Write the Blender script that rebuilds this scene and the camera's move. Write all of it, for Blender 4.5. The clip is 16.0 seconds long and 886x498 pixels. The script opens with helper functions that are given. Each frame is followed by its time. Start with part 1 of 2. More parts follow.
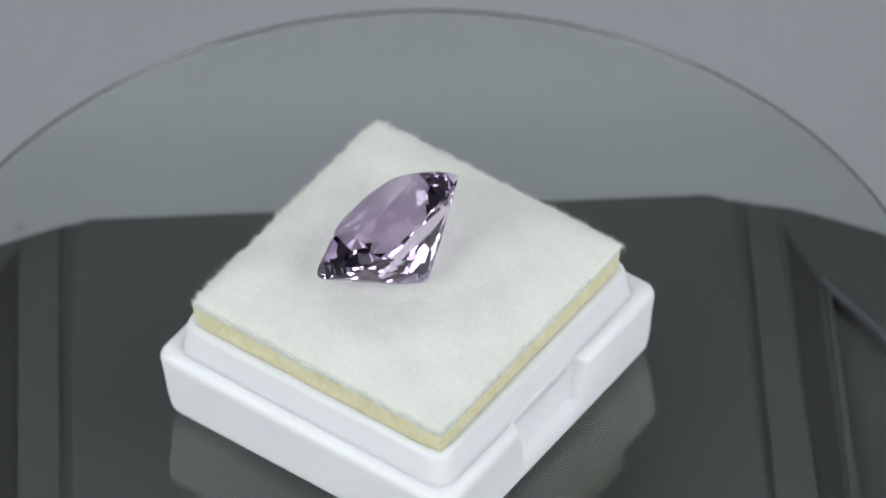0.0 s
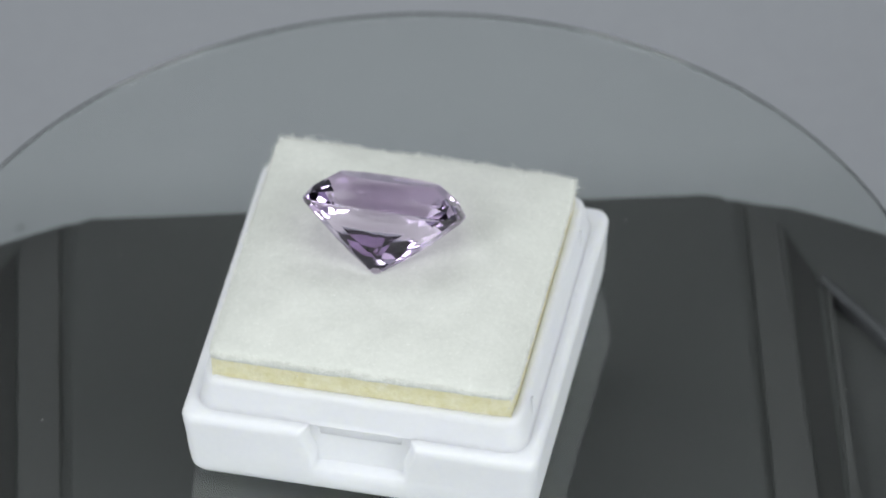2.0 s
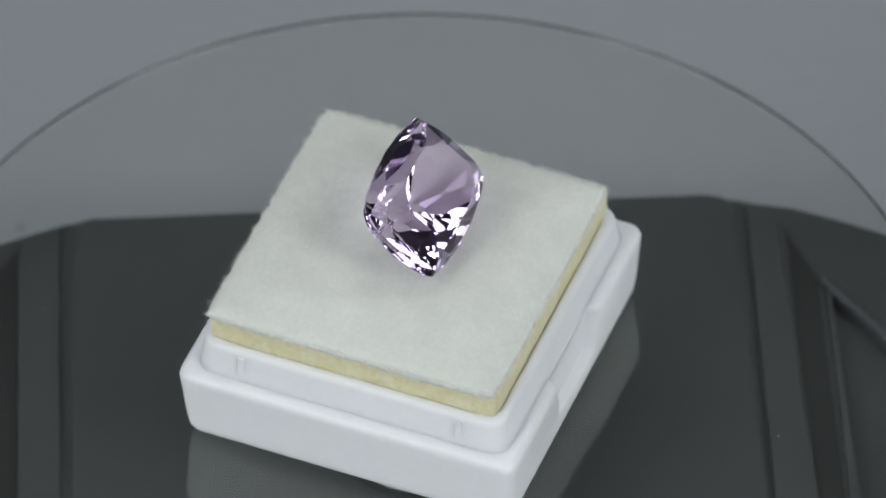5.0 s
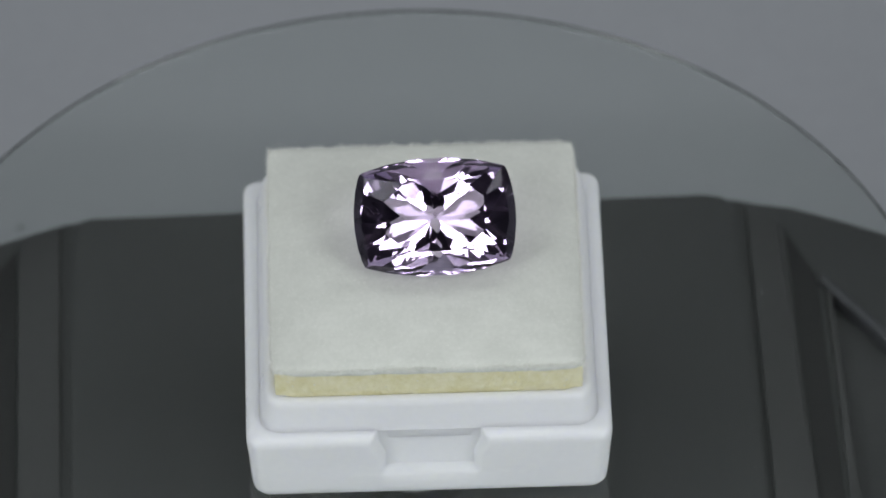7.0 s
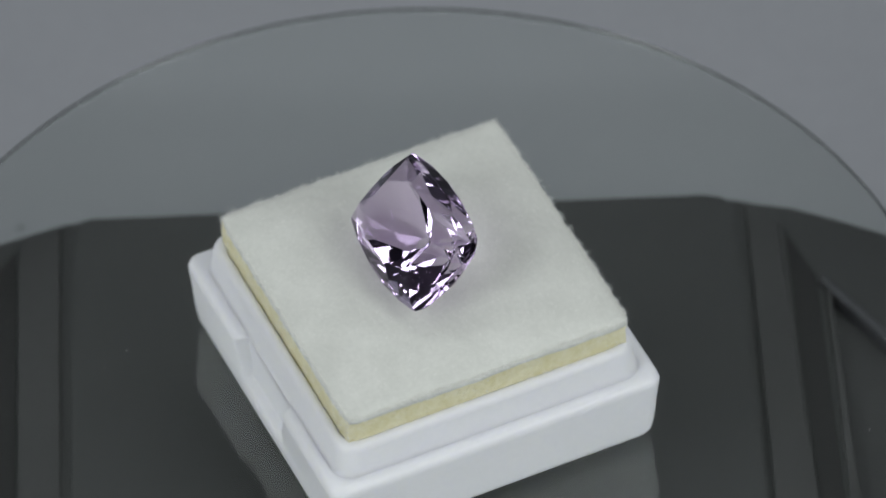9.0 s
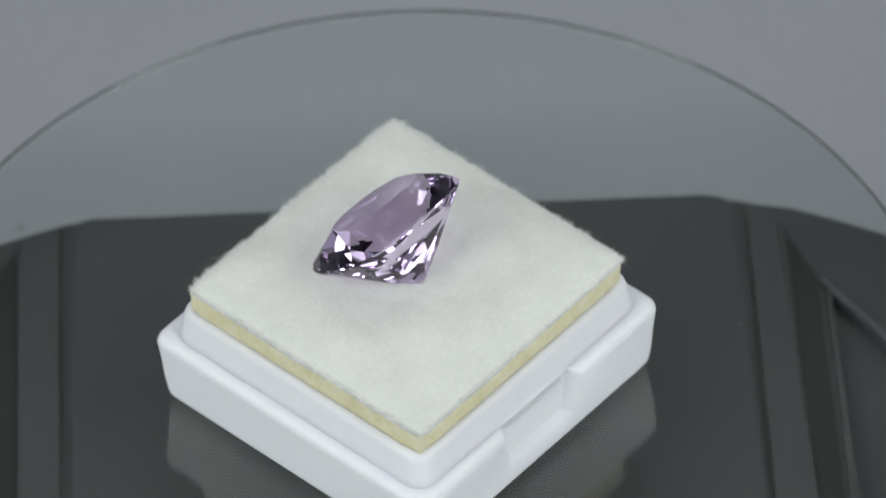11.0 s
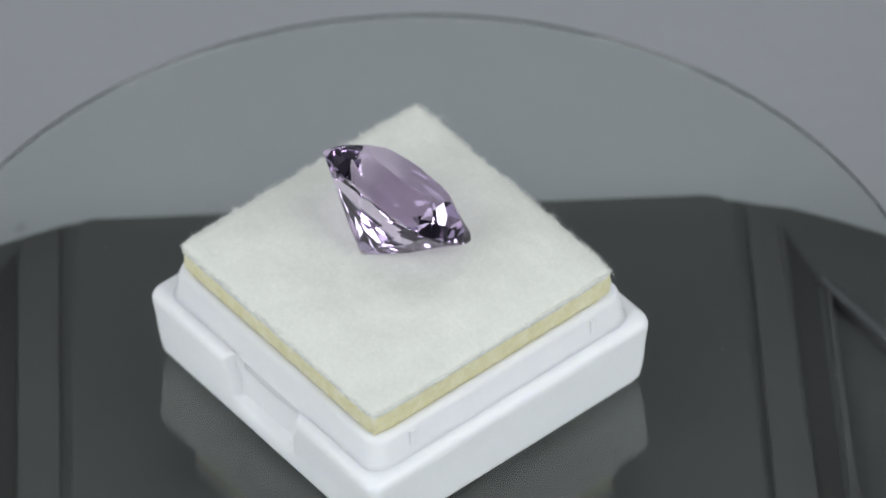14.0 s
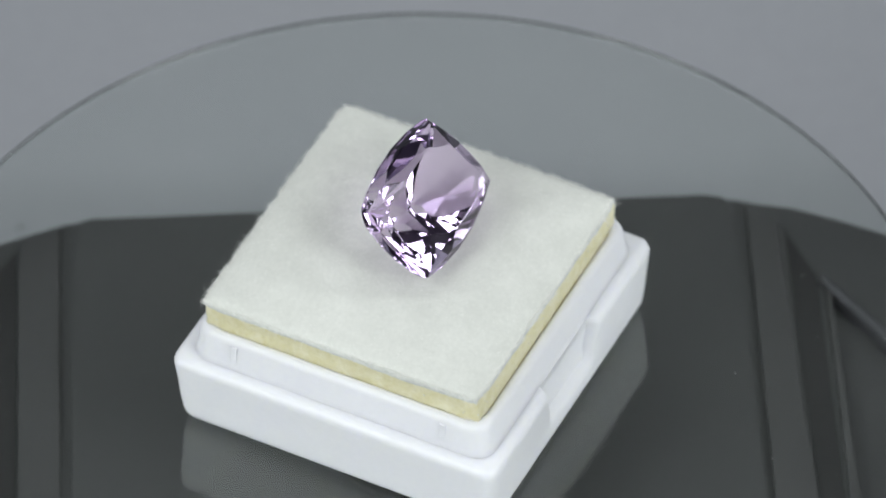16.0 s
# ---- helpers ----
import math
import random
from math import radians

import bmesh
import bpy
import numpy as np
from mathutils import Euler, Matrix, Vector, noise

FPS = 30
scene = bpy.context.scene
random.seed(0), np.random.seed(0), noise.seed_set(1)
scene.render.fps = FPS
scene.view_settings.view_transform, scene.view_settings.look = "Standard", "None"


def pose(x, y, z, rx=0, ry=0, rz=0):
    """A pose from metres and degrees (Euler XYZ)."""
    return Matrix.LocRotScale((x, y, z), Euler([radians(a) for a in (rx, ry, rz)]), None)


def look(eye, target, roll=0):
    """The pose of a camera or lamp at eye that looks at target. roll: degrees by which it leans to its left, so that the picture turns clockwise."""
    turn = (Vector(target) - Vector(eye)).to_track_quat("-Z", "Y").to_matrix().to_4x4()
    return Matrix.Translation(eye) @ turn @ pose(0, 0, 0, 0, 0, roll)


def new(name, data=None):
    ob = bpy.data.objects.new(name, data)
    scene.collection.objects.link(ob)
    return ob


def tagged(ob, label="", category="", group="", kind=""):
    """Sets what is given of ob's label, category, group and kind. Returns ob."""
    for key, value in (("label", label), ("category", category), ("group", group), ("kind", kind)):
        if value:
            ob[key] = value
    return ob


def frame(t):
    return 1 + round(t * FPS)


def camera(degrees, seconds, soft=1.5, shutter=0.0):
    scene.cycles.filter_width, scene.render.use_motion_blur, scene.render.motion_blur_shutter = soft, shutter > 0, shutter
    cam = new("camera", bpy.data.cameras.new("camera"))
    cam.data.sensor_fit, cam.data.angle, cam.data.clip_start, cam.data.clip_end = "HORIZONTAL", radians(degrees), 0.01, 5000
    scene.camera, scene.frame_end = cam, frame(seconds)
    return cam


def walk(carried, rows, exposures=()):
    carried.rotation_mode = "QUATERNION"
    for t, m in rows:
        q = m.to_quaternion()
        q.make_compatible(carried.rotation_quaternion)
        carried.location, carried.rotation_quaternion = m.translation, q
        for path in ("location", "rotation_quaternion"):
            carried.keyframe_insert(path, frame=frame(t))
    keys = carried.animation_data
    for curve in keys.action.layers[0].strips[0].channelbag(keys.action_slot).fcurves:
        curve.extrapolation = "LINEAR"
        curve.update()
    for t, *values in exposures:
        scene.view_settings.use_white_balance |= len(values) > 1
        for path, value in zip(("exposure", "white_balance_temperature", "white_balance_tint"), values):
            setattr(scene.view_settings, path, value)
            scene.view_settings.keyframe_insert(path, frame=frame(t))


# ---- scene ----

MM = 0.001
SECONDS = 16.0

# ---------------------------------------------------------------- camera
cam = camera(6.619, SECONDS, soft=1.65, shutter=0.5)
cam.data.dof.use_dof = True
cam.data.dof.focus_distance = 0.622
cam.data.dof.aperture_fstop = 36
EYE = Vector((2.729, -433.191, 470.777)) * MM
AHEAD = Vector((0.0, 0.68870, -0.72504))
VIEW = look(EYE, EYE + AHEAD, -1.577)
EXPOSURES = [(0.0, 0.18), (0.5, 0.10), (1.0, 0.03), (1.5, 0.08), (2.0, 0.20), (2.5, 0.22), (3.0, 0.11), (4.0, -0.01), (6.5, -0.40), (7.0, -0.30),
             (7.5, -0.22), (8.5, -0.21), (9.0, -0.29), (11.5, 0.06), (12.0, 0.06), (13.0, 0.20), (13.5, 0.20), (14.5, -0.01), (15.5, 0.14), (16.0, 0.18)]
walk(cam, [(0.0, VIEW), (SECONDS, VIEW)], EXPOSURES)

# ---------------------------------------------------------------- world and lamps
world = bpy.data.worlds.new("room_air")
scene.world = world
world.use_nodes = True
world.node_tree.nodes["Background"].inputs["Color"].default_value = (0.80, 0.88, 1.0, 1)
world.node_tree.nodes["Background"].inputs["Strength"].default_value = 0.02


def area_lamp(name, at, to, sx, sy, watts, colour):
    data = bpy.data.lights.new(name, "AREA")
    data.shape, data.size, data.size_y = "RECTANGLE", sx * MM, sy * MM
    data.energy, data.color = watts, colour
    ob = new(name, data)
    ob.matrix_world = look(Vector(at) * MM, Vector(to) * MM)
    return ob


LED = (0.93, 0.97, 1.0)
# unseen lamps, added overhead and at the sides to brighten the stone's facets
area_lamp("unseen_overhead_lamp", (0, 190, 690), (0, 0, 10), 420, 200, 0.8, LED)
area_lamp("unseen_side_lamp", (-480, 80, 500), (0, 0, 10), 200, 260, 0.5, LED)
area_lamp("unseen_side_lamp", (480, 80, 500), (0, 0, 10), 200, 260, 0.5, LED)
# unseen softboxes, added in front to light the box and the facets
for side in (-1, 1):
    area_lamp("unseen_softbox_lamp", (side * 550, -492, 484), (0, 0, 10), 335, 654, 4.25, LED)


# ---------------------------------------------------------------- materials
def material(name):
    mat = bpy.data.materials.new(name)
    mat.use_nodes = True
    nodes, links = mat.node_tree.nodes, mat.node_tree.links
    return mat, nodes, links, nodes["Principled BSDF"]


def noise_node(nodes, links, scale, detail=4.0, rough=0.55):
    coord = nodes.new("ShaderNodeTexCoord")
    n = nodes.new("ShaderNodeTexNoise")
    n.inputs["Scale"].default_value = scale
    n.inputs["Detail"].default_value = detail
    n.inputs["Roughness"].default_value = rough
    links.new(coord.outputs["Object"], n.inputs["Vector"])
    return n


def ramp_node(nodes, links, source, stops):
    r = nodes.new("ShaderNodeValToRGB")
    e = r.color_ramp.elements
    while len(e) < len(stops):
        e.new(0.5)
    for el, (p, c) in zip(e, stops):
        el.position, el.color = p, (*c, 1)
    links.new(source, r.inputs["Fac"])
    return r


def bump_node(nodes, links, source, strength, distance, target):
    b = nodes.new("ShaderNodeBump")
    b.inputs["Strength"].default_value = strength
    b.inputs["Distance"].default_value = distance
    links.new(source, b.inputs["Height"])
    links.new(b.outputs["Normal"], target)


def surface(name, lo, hi, rough, coarse, fine, bump=0.2, depth=0.0001, sss=0.0, radius=0.001, spec=0.5, sheen=0.0):
    """Two-scale mottled surface between two colours, with fine relief."""
    mat, nodes, links, b = material(name)
    n1 = noise_node(nodes, links, coarse, 3.0)
    n2 = noise_node(nodes, links, fine, 6.0, 0.65)
    mix = nodes.new("ShaderNodeMath")
    mix.operation = "MULTIPLY_ADD"
    mix.inputs[1].default_value = 0.5
    half = nodes.new("ShaderNodeMath")
    half.operation = "MULTIPLY"
    half.inputs[1].default_value = 0.5
    links.new(n1.outputs["Fac"], half.inputs[0])
    links.new(n2.outputs["Fac"], mix.inputs[0])
    links.new(half.outputs[0], mix.inputs[2])
    r = ramp_node(nodes, links, mix.outputs[0], [(0.32, lo), (0.68, hi)])
    links.new(r.outputs["Color"], b.inputs["Base Color"])
    rr = nodes.new("ShaderNodeMapRange")
    rr.inputs["To Min"].default_value, rr.inputs["To Max"].default_value = rough - 0.06, min(1.0, rough + 0.06)
    links.new(n2.outputs["Fac"], rr.inputs["Value"])
    links.new(rr.outputs["Result"], b.inputs["Roughness"])
    b.inputs["Specular IOR Level"].default_value = spec
    if sss:
        b.inputs["Subsurface Weight"].default_value = sss
        b.inputs["Subsurface Radius"].default_value = (radius, radius, radius * 0.9)
        b.inputs["Subsurface Scale"].default_value = 1.0
    if sheen:
        b.inputs["Sheen Weight"].default_value = sheen
        b.inputs["Sheen Roughness"].default_value = 0.6
    if bump:
        bump_node(nodes, links, n2.outputs["Fac"], bump, depth, b.inputs["Normal"])
    return mat


def glass(name, colour, ior, rough=0.0):
    mat, nodes, links, b = material(name)
    nodes.remove(b)
    g = nodes.new("ShaderNodeBsdfGlass")
    g.inputs["Color"].default_value = (*colour, 1)
    g.inputs["IOR"].default_value, g.inputs["Roughness"].default_value = ior, rough
    links.new(g.outputs[0], nodes["Material Output"].inputs["Surface"])
    return mat


def fibre(name, colour):
    """Thin hairs that let half of the light through."""
    mat, nodes, links, b = material(name)
    nodes.remove(b)
    front, through_hair, mix = nodes.new("ShaderNodeBsdfDiffuse"), nodes.new("ShaderNodeBsdfTranslucent"), nodes.new("ShaderNodeMixShader")
    n = noise_node(nodes, links, 900)
    r = ramp_node(nodes, links, n.outputs["Fac"], [(0.3, tuple(c * 0.93 for c in colour)), (0.7, colour)])
    for node in (front, through_hair):
        links.new(r.outputs["Color"], node.inputs["Color"])
    links.new(front.outputs[0], mix.inputs[1])
    links.new(through_hair.outputs[0], mix.inputs[2])
    links.new(mix.outputs[0], nodes["Material Output"].inputs["Surface"])
    return mat


PLASTIC = surface("white_plastic", (0.81, 0.82, 0.84), (0.85, 0.858, 0.875), 0.42, 120, 1800, 0.03, 0.0001, 0.7, 0.0013)
RIB = surface("white_rib_plastic", (0.80, 0.81, 0.83), (0.84, 0.848, 0.865), 0.42, 120, 1800, 0.03, 0.0001)
FELT = surface("white_felt", (0.655, 0.668, 0.612), (0.765, 0.777, 0.718), 0.95, 330, 2600, 0.3, 0.00014, 0.0, 0.0014, 0.1, 0.2)
FIBRE = fibre("felt_fibre", (0.985, 0.985, 0.955))
FOAM = surface("yellow_foam", (0.80, 0.745, 0.41), (0.98, 0.94, 0.71), 0.8, 700, 2300, 1.0, 0.0003, 0.3, 0.0008, 0.35)
DARK = surface("dark_grey_plastic", (0.036, 0.037, 0.037), (0.044, 0.045, 0.045), 0.45, 60, 3500, 0.04, 0.00003, 0, 0, 0.35)
# slightly lighter grey than the housing
STRIP = surface("lighter_grey_plastic", (0.038, 0.038, 0.038), (0.046, 0.046, 0.046), 0.45, 60, 3500, 0.04, 0.00003, 0, 0, 0.35)
# paler than the housing: the edge's bright reflection put into the colour
LIP = surface("glossy_highlight_plastic", (0.045, 0.045, 0.05), (0.06, 0.06, 0.065), 0.35, 60, 3500, 0.02, 0.00003)
# black of feet and collar; on the side bands, shade put into colour
DARKER = surface("black_and_shade_plastic", (0.017, 0.017, 0.017), (0.023, 0.023, 0.023), 0.55, 60, 3500, 0.04, 0.00003, 0, 0, 0.2)
PAPER = surface("grey_paper", (0.272, 0.281, 0.298), (0.302, 0.311, 0.328), 0.85, 8, 600, 0.15, 0.0001, 0, 0, 0.2)
ROOM = surface("dim_room_paint", (0.20, 0.20, 0.22), (0.24, 0.24, 0.26), 0.9, 2, 60, 0.1, 0.0005, 0, 0, 0.2)
GLINT = surface("glossy_crumb", (0.90, 0.88, 0.72), (0.96, 0.94, 0.82), 0.15, 400, 4000, 0.0)
WASHER = surface("pale_grey_plastic", (0.55, 0.56, 0.56), (0.62, 0.63, 0.63), 0.4, 90, 2500, 0.05, 0.00005)
METAL = surface("brushed_metal", (0.42, 0.43, 0.44), (0.50, 0.51, 0.52), 0.35, 90, 2500, 0.1, 0.00005)
METAL.node_tree.nodes["Principled BSDF"].inputs["Metallic"].default_value = 0.8
DISC = glass("disc_glass", (0.942, 0.958, 0.947), 1.54)
GEM = glass("violet_crystal", (0.95, 0.893, 0.99), 1.55)
DUST = surface("pale_dust", (0.5, 0.5, 0.5), (0.7, 0.7, 0.7), 0.9, 300, 3000, 0.0)


# ---------------------------------------------------------------- mesh helpers
def mesh_of(bm, name, mat, smooth=False):
    bmesh.ops.recalc_face_normals(bm, faces=bm.faces[:])
    me = bpy.data.meshes.new(name)
    bm.to_mesh(me)
    bm.free()
    me.materials.append(mat)
    if smooth:
        for p in me.polygons:
            p.use_smooth = True
        me.set_sharp_from_angle(angle=radians(42))
    return me


def part(name, bm, mat, parent=None, label="", smooth=False):
    ob = new(name, mesh_of(bm, name, mat, smooth))
    if parent is not None:
        ob.parent = parent
    if label:
        tagged(ob, label)
    return ob


def prism(outline, z0, z1, bevel=0.0, segments=3):
    """A plate of that outline (mm), with its rim rounded."""
    bm = bmesh.new()
    low = [bm.verts.new((x * MM, y * MM, z0 * MM)) for x, y in outline]
    high = [bm.verts.new((x * MM, y * MM, z1 * MM)) for x, y in outline]
    n = len(outline)
    bm.faces.new(low[::-1])
    bm.faces.new(high)
    for i in range(n):
        bm.faces.new((low[i], low[(i + 1) % n], high[(i + 1) % n], high[i]))
    if bevel:
        edges = [e for e in bm.edges if (e.verts[0].co.z > (z1 - 0.01) * MM and e.verts[1].co.z > (z1 - 0.01) * MM)]
        bmesh.ops.bevel(bm, geom=edges, offset=bevel * MM, segments=segments, affect="EDGES", profile=0.5, clamp_overlap=True)
    return bm


def round_square(half_x, half_y, r, steps=6, cx=0.0, cy=0.0):
    pts = []
    for k, (sx, sy) in enumerate(((1, 1), (-1, 1), (-1, -1), (1, -1))):
        for i in range(steps + 1):
            a = radians(90 * k + 90 * i / steps)
            pts.append((cx + sx * (half_x - r) + r * math.cos(a), cy + sy * (half_y - r) + r * math.sin(a)))
    return pts


def loft(rings, close_bottom=True, close_top=True):
    """Skin through rings of equal count: lists of (x, y, z) in mm."""
    bm = bmesh.new()
    rows = [[bm.verts.new((x * MM, y * MM, z * MM)) for x, y, z in ring] for ring in rings]
    n = len(rows[0])
    for a, b in zip(rows, rows[1:]):
        for i in range(n):
            bm.faces.new((a[i], a[(i + 1) % n], b[(i + 1) % n], b[i]))
    if close_bottom:
        bm.faces.new(rows[0][::-1])
    if close_top:
        bm.faces.new(rows[-1])
    return bm


def ring(outline, z):
    return [(x, y, z) for x, y in outline]


def box_bm(x0, x1, y0, y1, z0, z1, bevel=0.0):
    return prism([(x0, y0), (x1, y0), (x1, y1), (x0, y1)], z0, z1, bevel)


# ---------------------------------------------------------------- setting
TABLE_Z = -32.0


def build_setting():
    # paper sweep: flat, then curving up behind
    profile = [(-420, 0.0), (220, 0.0)]
    for i in range(1, 25):
        a = radians(90 * i / 24)
        profile.append((220 + 150 * math.sin(a), 150 * (1 - math.cos(a))))
    profile.append((370, 384))
    section = profile + [(y + 1.0, z - 1.0) for y, z in reversed(profile)]
    bm = loft([[(x, y, TABLE_Z + z) for y, z in section] for x in (-400, 400)])
    sweep = part("paper_backdrop", bm, PAPER)
    tagged(sweep, "plain light grey paper sweep under the turntable", "backdrop", kind="structure")
    speck = part("debris_speck", loft([[(-35.6 + r * math.cos(i), 48.1 + 0.8 * r * math.sin(i), TABLE_Z + z) for i in range(6)] for r, z in ((0.26, 0.0), (0.22, 0.2), (0.08, 0.28))]), DARK)
    tagged(speck, "tiny dark crumb lying on grey paper", "crumb")
    # the dim room round it
    R = 1600
    for name, dims in (("room_wall_south", (-R, R, -R - 40, -R, -800, 1600)), ("room_wall_north", (-R, R, R, R + 40, -800, 1600)),
                       ("room_wall_west", (-R - 40, -R, -R, R, -800, 1600)), ("room_wall_east", (R, R + 40, -R, R, -800, 1600)),
                       ("room_ceiling", (-R, R, -R, R, 1600, 1640)), ("floor", (-R, R, -R, R, -840, -800))):
        tagged(part(name, box_bm(*dims), ROOM), "dim plain grey room surface", "wall", kind="structure")
    tagged(part("table_top", box_bm(-500, 500, -460, 380, -60, TABLE_Z - 1.2, 2), ROOM), "plain dark table top under the paper", "table", kind="structure")


build_setting()

# ---------------------------------------------------------------- turntable
TOP = -9.9
DISC_C = (0.011, -1.742)
DISC_R = 44.61
DISC_T = 0.7


def build_turntable():
    base = tagged(new("turntable"), "dark grey plastic motor turntable under a clear glass disc", "turntable")
    base.location = (0, 0, TABLE_Z * MM)
    lift = Matrix.Translation((0, 0, -TABLE_Z * MM))

    def piece(name, bm, mat, label="", smooth=False):
        bm.transform(lift)
        return part(name, bm, mat, base, label, smooth)

    # housing with a wing on the far side, cut back along a slanting edge
    housing = [(-52, -46), (-52, 14), (-46, 20.5), (-40.5, 23.6), (-35.7, 25.5), (-30.3, 27.6), (-28.6, 28.2), (26.8, 28.95), (28.6, 28.65),
               (33.0, 26.8), (36.9, 26.05), (41.1, 24.15), (45, 21.3), (48, 17), (49, 9), (47.5, 1.8), (35.3, 18.4), (36.9, -10), (37.7, -46)]
    piece("housing", prism(housing, TABLE_Z + 2, TOP - 0.5, 0.5), DARK)
    piece("recess", prism([(35.0, 18.8), (48.5, 1.0), (52, -8), (52, -46), (37.0, -46)], TABLE_Z + 2, TOP - 1.5, 0.3), DARK)
    panel = [(-29.3, 20), (-29.25, 26.6), (-28.8, 27.5), (-27.8, 27.95), (25.6, 28.85), (27.1, 28.5), (27.95, 27.4), (28.2, 22), (29.3, -6.5), (30.4, -44), (-28.7, -44)]
    piece("top_panel", prism(panel, TOP - 0.6, TOP + 0.1, 0.35), DARK)
    piece("side_strip", prism([(28.95, 27.4), (31.9, 25.2), (33.5, -6.6), (34.4, -44), (31.1, -44), (30.05, -6.5)], TOP - 0.6, TOP, 0.3), STRIP)
    piece("side_strip", prism([(-30.35, 26.9), (-33.6, 25.4), (-33.9, 22), (-33.4, -6), (-33.0, -44), (-29.4, -44), (-30.0, -6)], TOP - 0.6, TOP, 0.3), STRIP)
    # sloping bands laid flat, their shade carried by the darker plastic
    piece("side_band", prism([(32.3, 24.9), (34.9, 19.0), (35.9, -6.6), (36.9, -44), (34.7, -44), (33.8, -6.6)], TOP - 0.9, TOP - 0.42, 0.1), DARKER)
    piece("side_band", prism([(-34.2, 24.9), (-36.5, 21.0), (-36.1, -6), (-35.7, -44), (-33.3, -44), (-33.7, -6)], TOP - 0.9, TOP - 0.42, 0.1), DARKER)
    piece("side_rail", prism([(35.4, 18.2), (36.0, 17.4), (37.1, -6.7), (38.3, -44), (37.5, -44), (36.3, -6.7)], TOP - 3, TOP, 0.3), STRIP)
    # raised lip, its highlight painted by the paler plastic
    piece("edge_lip", prism([(35.3, 19.0), (47.6, 2.6), (46.9, 2.0), (35.0, 18.0)], TOP - 3, TOP + 0.15, 0.3), LIP)
    for x, y in ((-40, -36), (32, -36), (-36, 18), (30, 18)):
        piece("rubber_foot", loft([[(x + 4 * math.cos(a), y + 4 * math.sin(a), z) for a in [i * math.tau / 20 for i in range(20)]] for z in (TABLE_Z, TABLE_Z + 2.2)]), DARKER)

    def wheel(name, steps, mat):
        rings = [[(r * math.cos(i * math.tau / 64), r * math.sin(i * math.tau / 64), z) for i in range(64)] for r, z in steps]
        piece(name, loft(rings), mat, smooth=False)

    wheel("shaft", [(1.6, TOP), (1.6, -2.4), (3.0, -2.0), (3.0, -DISC_T - 0.02)], METAL)
    wheel("spindle_collar", [(6.5, TOP), (6.5, TOP + 0.3), (6.2, TOP + 0.45)], DARKER)
    wheel("washer", [(5.3, TOP + 0.4), (5.3, TOP + 0.6), (5.1, TOP + 0.68)], WASHER)
    # disc: its own part, that spins
    n = 256
    # the edge is ground to a shallow round
    b = 0.16
    prof = [(DISC_R - b + b * math.cos(radians(a)), -DISC_T / 2 + DISC_T / 2 * math.sin(radians(a))) for a in range(-90, 91, 18)]
    bm = loft([[(r * math.cos(i * math.tau / n), r * math.sin(i * math.tau / n), z) for i in range(n)] for r, z in prof])
    disc = part("glass_disc", bm, DISC, base, "clear glass disc with a polished rim")
    disc.visible_shadow = False
    # specks of dust on the glass
    rng = random.Random(21)
    verts, faces = [], []
    for k in range(70):
        r, a = DISC_R * math.sqrt(rng.uniform(0.1, 0.98)), rng.uniform(0, math.tau)
        size = rng.choice((0.025, 0.03, 0.04, 0.06))
        c = Vector((r * math.cos(a), r * math.sin(a), 0.004))
        i = len(verts)
        ring_pts = [c + Vector((size * math.cos(q) * rng.uniform(0.6, 1.3), size * math.sin(q) * rng.uniform(0.6, 1.3), 0)) for q in [j * math.tau / 6 for j in range(6)]]
        verts += ring_pts + [c + Vector((0, 0, size))]
        faces += [(i + j, i + (j + 1) % 6, i + 6) for j in range(6)]
    me = bpy.data.meshes.new("dust")
    me.from_pydata([v * MM for v in verts], [], faces)
    me.materials.append(DUST)
    dust = new("dust", me)
    dust.parent = disc
    tagged(dust, "scattered pale dust specks", kind="stuff")
    return base, disc


turntable, glass_disc = build_turntable()


# ---------------------------------------------------------------- gem box
HALF, SHELF, RIM, UPPER = 15.0, 7.65, 10.65, 13.5


def lower_wall(notched):
    """The lower tier: rounded square with a rounded foot and, on two sides, a finger notch."""
    xs = [-5.0, -4.6, -4.2, -3.4, 3.4, 4.2, 4.6, 5.0]

    def outline(half, z, cut):
        r = 1.15
        pts = []
        for k in range(4):
            ca, sa = math.cos(radians(90 * k)), math.sin(radians(90 * k))
            side = [(-half + r, -half)]
            deep = cut if k in notched else 0.0
            for x in xs:
                share = {5.0: 0.0, 4.6: 0.2, 4.2: 0.85, 3.4: 1.0}[abs(x)]
                side.append((x * (0.86 if z < 5.5 else 1.0), -half + deep * share))
            side.append((half - r, -half))
            for i in range(1, 6):
                a = radians(-90 + 90 * i / 6)
                side.append((half - r + r * math.cos(a), -half + r + r * math.sin(a)))
            pts += [(x * ca - y * sa, x * sa + y * ca, z) for x, y in side]
        return pts

    rings = [outline(12.9, 0.0, 0)]
    for i in range(1, 6):
        a = radians(90 * i / 5)
        rings.append(outline(14.55 - 1.5 + 1.5 * math.sin(a), 1.5 * (1 - math.cos(a)), 0))
    rings += [outline(14.68, 2.9, 0), outline(14.7, 3.2, 0.25), outline(14.72, 3.6, 0.9), outline(14.8, 5.0, 1.15), outline(14.93, 6.6, 1.32),
              outline(14.95, 7.0, 1.34), outline(14.85, 7.4, 1.26), outline(14.6, 7.6, 1.03), outline(14.3, 7.65, 0.75), outline(13.2, 7.65, 0.0)]
    return loft(rings)


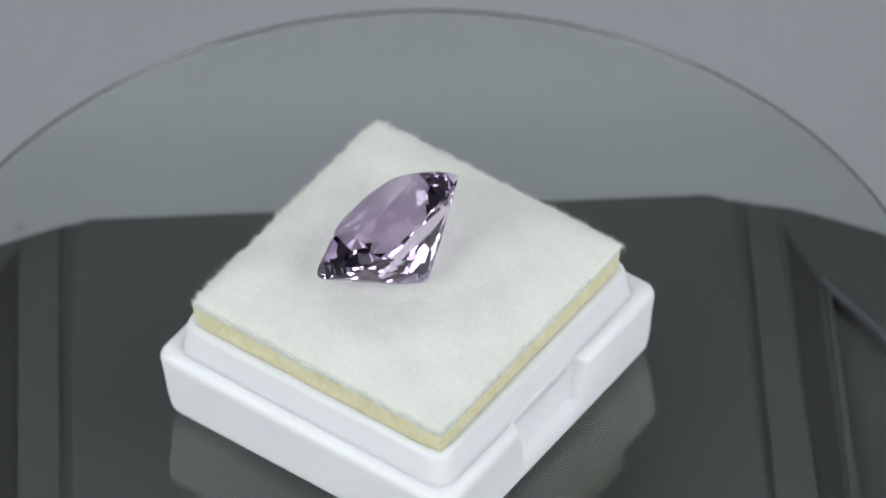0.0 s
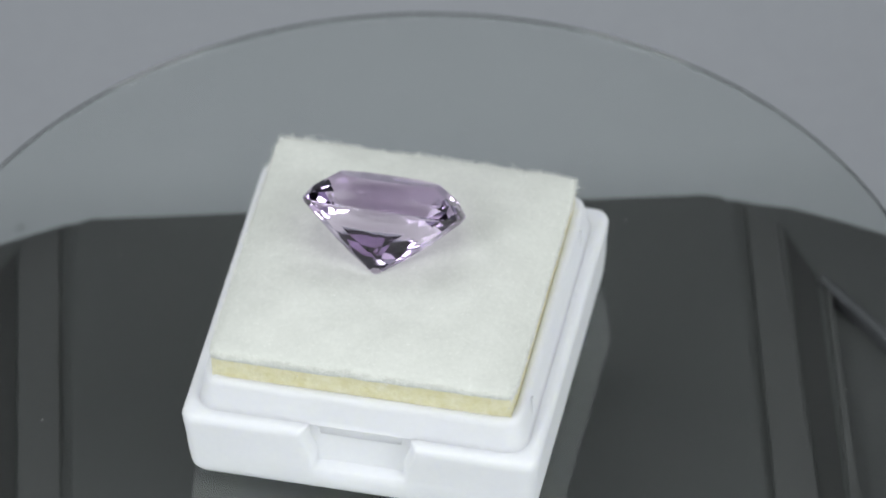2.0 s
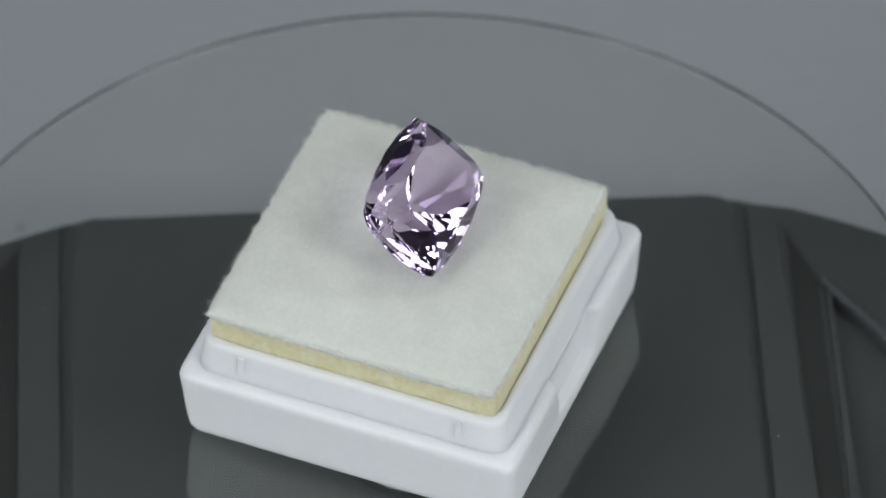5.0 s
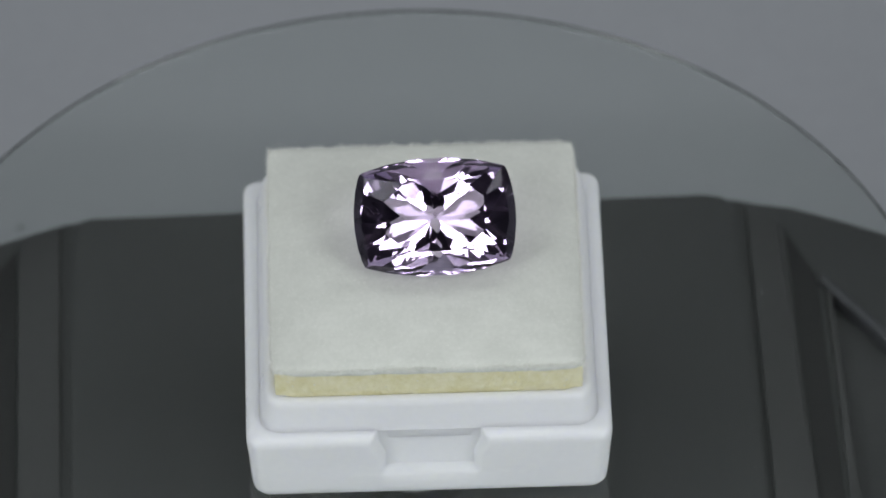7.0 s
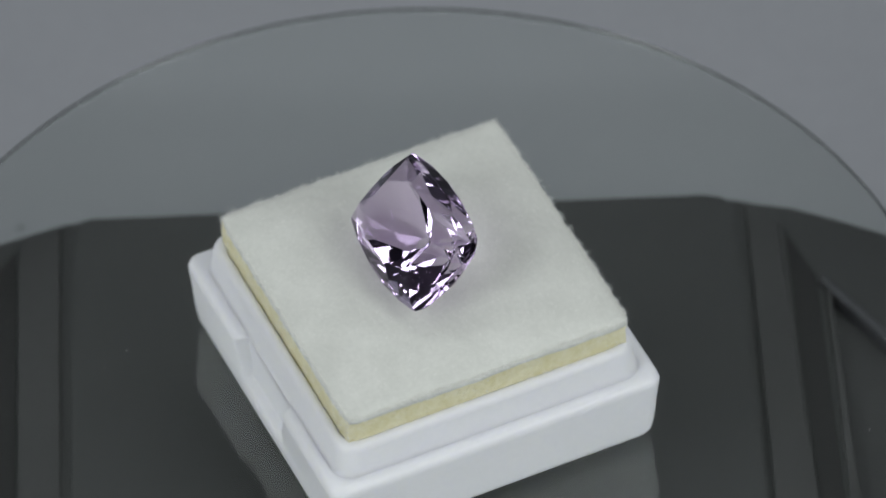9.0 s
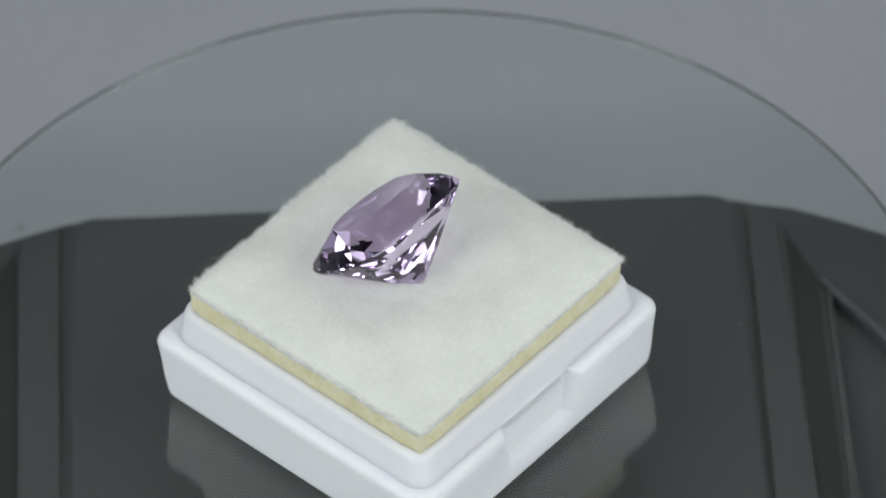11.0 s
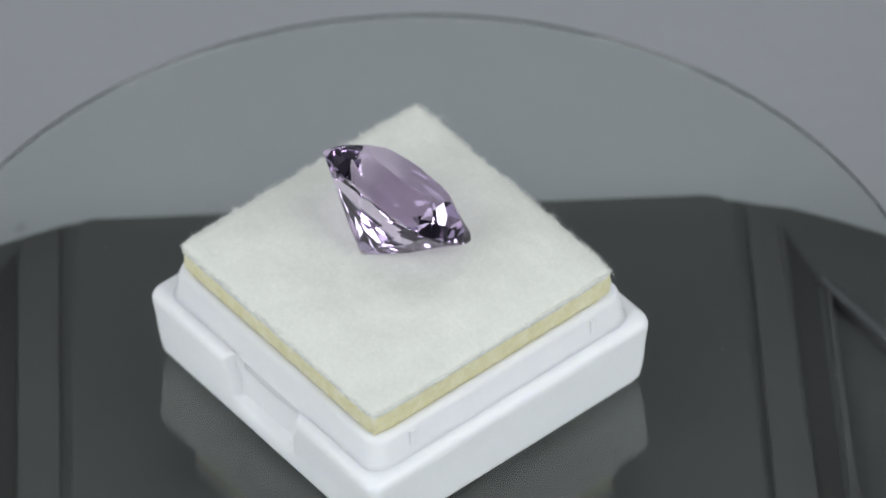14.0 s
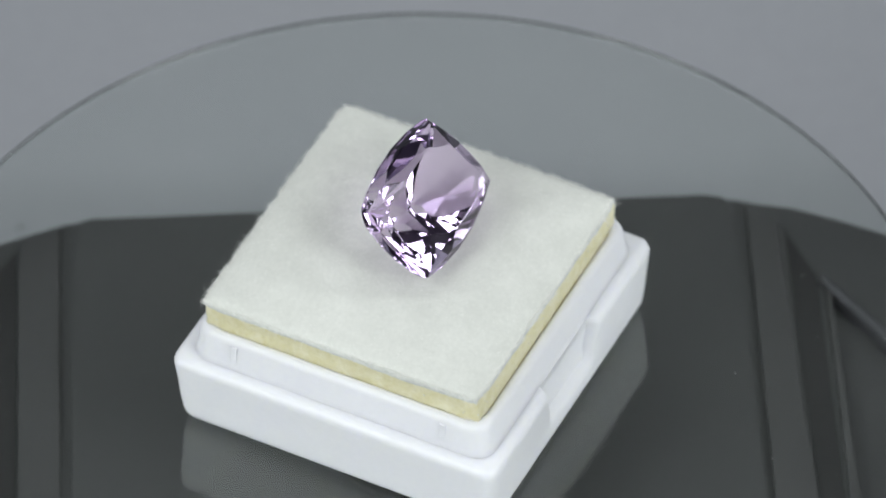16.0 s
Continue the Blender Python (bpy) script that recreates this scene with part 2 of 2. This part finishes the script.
def build_box():
    box = tagged(new("gem_box"), "open white plastic gem box with foam and felt pad", "box")
    part("lower_tier", lower_wall((0, 2)), PLASTIC, box, "white plastic base with finger notches", smooth=True)
    rings = []
    for half, z in ((UPPER + 0.08, SHELF - 4.0), (UPPER + 0.12, SHELF - 0.5), (UPPER + 0.34, SHELF - 0.04), (UPPER + 0.2, SHELF + 0.12), (UPPER + 0.1, SHELF + 0.4), (UPPER - 0.06, RIM - 0.75),
                    (UPPER - 0.15, RIM - 0.38), (UPPER - 0.34, RIM - 0.11), (UPPER - 0.58, RIM), (UPPER - 0.82, RIM - 0.03), (UPPER - 0.98, RIM - 0.15), (UPPER - 1.0, RIM - 0.5)):
        rings.append(ring(round_square(half, half, 1.7), z))
    part("upper_tier", loft(rings), PLASTIC, box, "inset white plastic wall", smooth=True)
    # snap ribs on one plain side
    for sx in (-1,):
        for y in (-9.6, 9.6):
            bm = box_bm(-0.09, 0.10, -0.26, 0.26, SHELF + 0.1, RIM - 0.6, 0.08)
            bm.transform(Matrix.Translation((sx * UPPER * MM, y * MM, 0)))
            part("snap_rib", bm, RIB, box)
    return box


def foam_glints(rng, half, cx, cy):
    """Tiny bright crumbs on the cut faces of the foam."""
    verts, faces = [], []
    for k in range(64):
        side, z = rng.randrange(4), rng.uniform(10.7, 12.6)
        u = half * max(-1.0, min(1.0, rng.choice((-0.92, 0.92)) + rng.gauss(0, 0.1) if k % 2 else rng.uniform(-1, 1)))
        size = rng.choice((0.04, 0.05, 0.065, 0.1))
        ca, sa = math.cos(radians(90 * side)), math.sin(radians(90 * side))
        x, y = u, -half - 0.05
        c = Vector((cx + x * ca - y * sa, cy + x * sa + y * ca, z))
        i = len(verts)
        verts += [c + Vector((size, 0, 0)), c + Vector((-size, 0, 0)), c + Vector((0, size, 0)), c + Vector((0, -size, 0)), c + Vector((0, 0, size)), c + Vector((0, 0, -size))]
        faces += [(i + a, i + b, i + d) for a in (0, 1) for b in (2, 3) for d in (4, 5)]
    return verts, faces


def build_foam(box):
    rng = random.Random(4)
    cx, cy, half = 0.05, 0.12, 12.5
    outline = []
    n = 60
    for k in range(4):
        ca, sa = math.cos(radians(90 * k)), math.sin(radians(90 * k))
        for i in range(n):
            x, y = -half + 2 * half * i / n, -half
            outline.append((cx + x * ca - y * sa, cy + x * sa + y * ca))
    rings = []
    for z in (RIM - 0.48, RIM - 0.2, RIM, 11.2, 11.9, 12.5, 13.05):
        rings.append([(x + rng.uniform(-0.05, 0.05), y + rng.uniform(-0.05, 0.05), z + rng.uniform(-0.04, 0.04)) for x, y in outline])
    foam = part("foam_block", loft(rings), FOAM, box, "cut edge of coarse yellow foam")
    verts, faces = foam_glints(rng, half, cx, cy)
    me = bpy.data.meshes.new("foam_crumbs")
    me.from_pydata([v * MM for v in verts], [], faces)
    me.materials.append(GLINT)
    crumbs = new("foam_crumbs", me)
    crumbs.parent = foam
    tagged(crumbs, "tiny glinting foam crumbs", kind="stuff")


def felt_height(x, y):
    """Height of the felt's top over its square: a soft dome, lower along the border."""
    u, v = max(-1, min(1, x / 12.7)), max(-1, min(1, y / 12.7))
    dome = 1.3 * (1 - u ** 4) * (1 - v ** 4)
    lump = 0.10 * noise.noise(Vector((x * 0.22, y * 0.22, 3.0))) + 0.05 * noise.noise(Vector((x * 0.9, y * 0.9, 8.0)))
    return 13.45 + dome + lump


def felt_edge(a, b):
    """A wavy border of the felt: where its square point (a, b) in -1..1 lies."""
    w = 12.58 + 0.10 * noise.noise(Vector((a * 6, b * 6, 1.0))) - 0.22 * abs(a * b) ** 14
    return a * (w + 0.1), 0.24 + b * w


def build_felt(box):
    bm = bmesh.new()
    n = 112
    grid = []
    for i in range(n + 1):
        row = []
        for j in range(n + 1):
            a, b = 2 * i / n - 1, 2 * j / n - 1
            x, y = felt_edge(a, b)
            far = max(abs(a), abs(b))
            z = felt_height(x - 0.1, y - 0.24) - 0.12 * max(0.0, (far - 0.95) / 0.05) ** 2
            row.append(bm.verts.new((x * MM, y * MM, z * MM)))
        grid.append(row)
    for i in range(n):
        for j in range(n):
            bm.faces.new((grid[i][j], grid[i + 1][j], grid[i + 1][j + 1], grid[i][j + 1]))
    border = [grid[i][0] for i in range(n)] + [grid[n][j] for j in range(n)] + [grid[i][n] for i in range(n, 0, -1)] + [grid[0][j] for j in range(n, 0, -1)]
    last = border
    # the border rolls over and hangs to an uneven hem
    for fall, inset in ((0.10, 1.007), (0.32, 1.012), (0.62, 1.013), (0.88, 1.009), (1.0, 1.001)):
        nxt = []
        for v in border:
            hem = 12.74 + 0.26 * noise.noise(v.co * 130) + 0.10 * noise.noise(v.co * 420) + 0.05 * noise.noise(v.co * 1300)
            nxt.append(bm.verts.new((v.co.x * inset, v.co.y * inset, v.co.z * (1 - fall) + hem * MM * fall)))
        m = len(border)
        for i in range(m):
            bm.faces.new((last[i], last[(i + 1) % m], nxt[(i + 1) % m], nxt[i]))
        last = nxt
    bm.faces.new(last)
    felt = part("felt_pad", bm, FELT, box, "soft white fuzzy felt pad", smooth=True)
    # loose fibres, densest along the border
    rng = random.Random(11)
    verts, faces = [], []
    for k in range(24000):
        edge = k < 15000
        a, b = rng.uniform(-1, 1), rng.uniform(-1, 1)
        if edge:
            side = rng.choice((-1, 1))
            if rng.random() < 0.5:
                a = side * (1 - abs(rng.gauss(0, 0.006)))
            else:
                b = side * (1 - abs(rng.gauss(0, 0.006)))
        x, y = felt_edge(a, b)
        z = felt_height(x - 0.1, y - 0.24) - 0.1
        out = Vector((a if abs(a) > 0.97 else 0, b if abs(b) > 0.97 else 0, 0.0))
        if edge:
            z -= rng.uniform(0.0, 0.35)
            tuft = 0.75 + 0.7 * noise.noise(Vector((x * 1.1, y * 1.1, 5.0)))
            way = out * 1.0 + Vector((rng.gauss(0, 0.45), rng.gauss(0, 0.45), rng.gauss(0.2, 0.5)))
            length = tuft * rng.uniform(0.2, 0.55) + (rng.random() < 0.06) * rng.uniform(0.1, 0.5)
        else:
            way = Vector((rng.gauss(0, 0.8), rng.gauss(0, 0.8), 0.5))
            length = rng.uniform(0.15, 0.4)
        way.normalize()
        across = way.cross(Vector((rng.gauss(0, 1), rng.gauss(0, 1), rng.gauss(0, 1)))).normalized() * 0.014
        bend = Vector((rng.gauss(0, 0.25), rng.gauss(0, 0.25), rng.gauss(-0.1, 0.2))) * length
        p0 = Vector((x, y, z))
        p1 = p0 + way * length * 0.55
        p2 = p0 + way * length + bend
        i = len(verts)
        verts += [p0 - across, p0 + across, p1 + across * 0.8, p1 - across * 0.8, p2]
        faces += [(i, i + 1, i + 2, i + 3), (i + 3, i + 2, i + 4)]
    me = bpy.data.meshes.new("fuzz")
    me.from_pydata([v * MM for v in verts], [], faces)
    me.materials.append(FIBRE)
    fuzz = new("fuzz", me)
    fuzz.parent = felt
    tagged(fuzz, "loose white felt fibres", kind="stuff")


gem_box = build_box()
build_foam(gem_box)
build_felt(gem_box)

# ---------------------------------------------------------------- gemstone
GX, GY = 6.62, 4.78
# tiers of the pavilion: facets, turn, fall over one half width, inner share, roundness
PAVILION = ((24, 0.5, 6.167, 0.5021, 0.1045), (20, 0.0, 5.36, 0.4332, 0.797), (16, 0.5, 4.829, 0.1537, 0.54), (8, 0.5, 5.055, 0.0, 1.0))


def build_gem():
    """A cushion-cut stone: a block cut by facet planes, its girdle plane at z = 0."""
    bm = bmesh.new()
    bmesh.ops.create_cube(bm, size=20.0)

    def cut(azimuth, slope, r, z):
        a, s = radians(azimuth), radians(slope)
        no = Vector((math.cos(a) * math.sin(s), math.sin(a) * math.sin(s), math.cos(s)))
        co = Vector((math.cos(a) * r, math.sin(a) * r, z))
        bmesh.ops.bisect_plane(bm, geom=bm.verts[:] + bm.edges[:] + bm.faces[:], plane_co=co, plane_no=no, clear_outer=True, dist=1e-5)
        rim = [e for e in bm.edges if e.is_boundary]
        if rim:
            bmesh.ops.holes_fill(bm, edges=rim, sides=0)

    # girdle outline in a square of half width 1: four bowed sides with crisp corners
    sides, border = [], []
    for mid, cx, bow in ((0, 0.80, 0.095), (90, 0.905, 0.20), (180, 0.80, 0.095), (270, 0.905, 0.20)):
        R = (cx * cx + bow * bow) / (2 * bow)
        top = math.degrees(math.asin(cx / R))
        for f in (-0.8, -0.4, 0.0, 0.4, 0.8):
            sides.append((mid + top * f, R + (1 - R) * math.cos(radians(top * f))))
        for i in range(21):
            q = radians(top * (i / 10 - 1))
            x, y = 1 - R + R * math.cos(q), R * math.sin(q)
            m = radians(mid)
            border.append((x * math.cos(m) - y * math.sin(m), x * math.sin(m) + y * math.cos(m)))

    def reach(azimuth):
        a = radians(azimuth)
        return max(x * math.cos(a) + y * math.sin(a) for x, y in border)

    def tier(azimuths, share, z, rise):
        """Facets through a share of the outline's reach at height z, climbing by rise over one half width."""
        for az in azimuths:
            slope = math.degrees(math.atan(abs(rise)))
            cut(az, slope if rise > 0 else 180 - slope, reach(az) * share, z)

    for az, dist in sides:
        cut(az, 90, dist, 0)
    crown, g = 2.35, 0.09
    # crown: a row of small facets over the girdle, mains, corner facets, stars and the table
    for az, dist in sides:
        cut(az, 84.0, dist - 0.002, g)
    tier((0, 90, 180, 270), 0.95, 0.72, 4.822)
    corners = (41.5, 138.5, 221.5, 318.5)
    tier(corners, 0.94, 0.72, 3.328)
    tier([c + d for c in corners for d in (-17, 17)], 0.93, 0.74, 4.036)
    tier([45 * k + 22.5 for k in range(8)], 0.652, crown - 0.1, 1.6)
    cut(0, 0, 0, crown)
    # pavilion: tiers of facets, flatter towards the culet
    for az, dist in sides:
        cut(az, 180 - 85.5, dist - 0.002, -g)
    share, z = 0.99, -0.2
    for count, turn, rise, inner, oval in PAVILION:
        for k in range(count):
            az = 360 * (k + turn) / count
            h = reach(az) * (1 - oval) + 1.02 * oval
            cut(az, 180 - math.degrees(math.atan(rise / h * (1 + 0.014 * (-1) ** k))), h * share, z)
        z -= rise * (share - inner)
        share = inner
    bmesh.ops.scale(bm, vec=(GX * MM, GY * MM, MM), verts=bm.verts[:])
    bmesh.ops.remove_doubles(bm, verts=bm.verts[:], dist=0.00001)
    bmesh.ops.recalc_face_normals(bm, faces=bm.faces[:])

    def kind(face):
        up = face.normal.z
        return "table_facet" if up > 0.99 else "girdle" if abs(up) < 0.12 else "crown" if up > 0 else "pavilion"

    gem = tagged(new("gemstone"), "pale violet cushion-cut gemstone lying tilted on felt", "gemstone")
    for name, label in (("table_facet", "large flat polished table facet"), ("crown", "sloping violet crown facets"),
                        ("girdle", "narrow faceted girdle band"), ("pavilion", "deep cone of radiating facets")):
        shell = bm.copy()
        shell.faces.ensure_lookup_table()
        bmesh.ops.delete(shell, geom=[f for f in shell.faces if kind(f) != name], context="FACES")
        me = bpy.data.meshes.new(name)
        shell.to_mesh(me)
        shell.free()
        me.materials.append(GEM)
        piece = tagged(new(name, me), label)
        piece.parent = gem
    bm.free()
    return gem


gemstone = build_gem()


# ---------------------------------------------------------------- motions
PERIOD, PHASE = 10.853, 0.4202
WOBBLE = Matrix.Rotation(radians(0.203), 4, "X") @ Matrix.Rotation(radians(0.420), 4, "Y")
GEM_POSE = Matrix.Translation((2.0 * MM, -0.33 * MM, 18.99 * MM)) @ Matrix.Rotation(0.7158, 4, Vector((0.715, -0.020, 0.028)))


def spin(t):
    return Matrix.Rotation(radians(PHASE - (t - 7.0) / PERIOD * 360), 4, "Z") @ WOBBLE


def motions():
    times = [0.25 * i for i in range(int(SECONDS * 4) + 1)]
    centre = Matrix.Translation((DISC_C[0] * MM, DISC_C[1] * MM, -TABLE_Z * MM))
    walk(glass_disc, [(t, centre @ spin(t)) for t in times])
    place = Matrix.Translation((1.055 * MM, 0.441 * MM, 0.02 * MM))
    walk(gem_box, [(t, spin(t) @ place) for t in times])
    walk(gemstone, [(t, spin(t) @ GEM_POSE) for t in times])


motions()
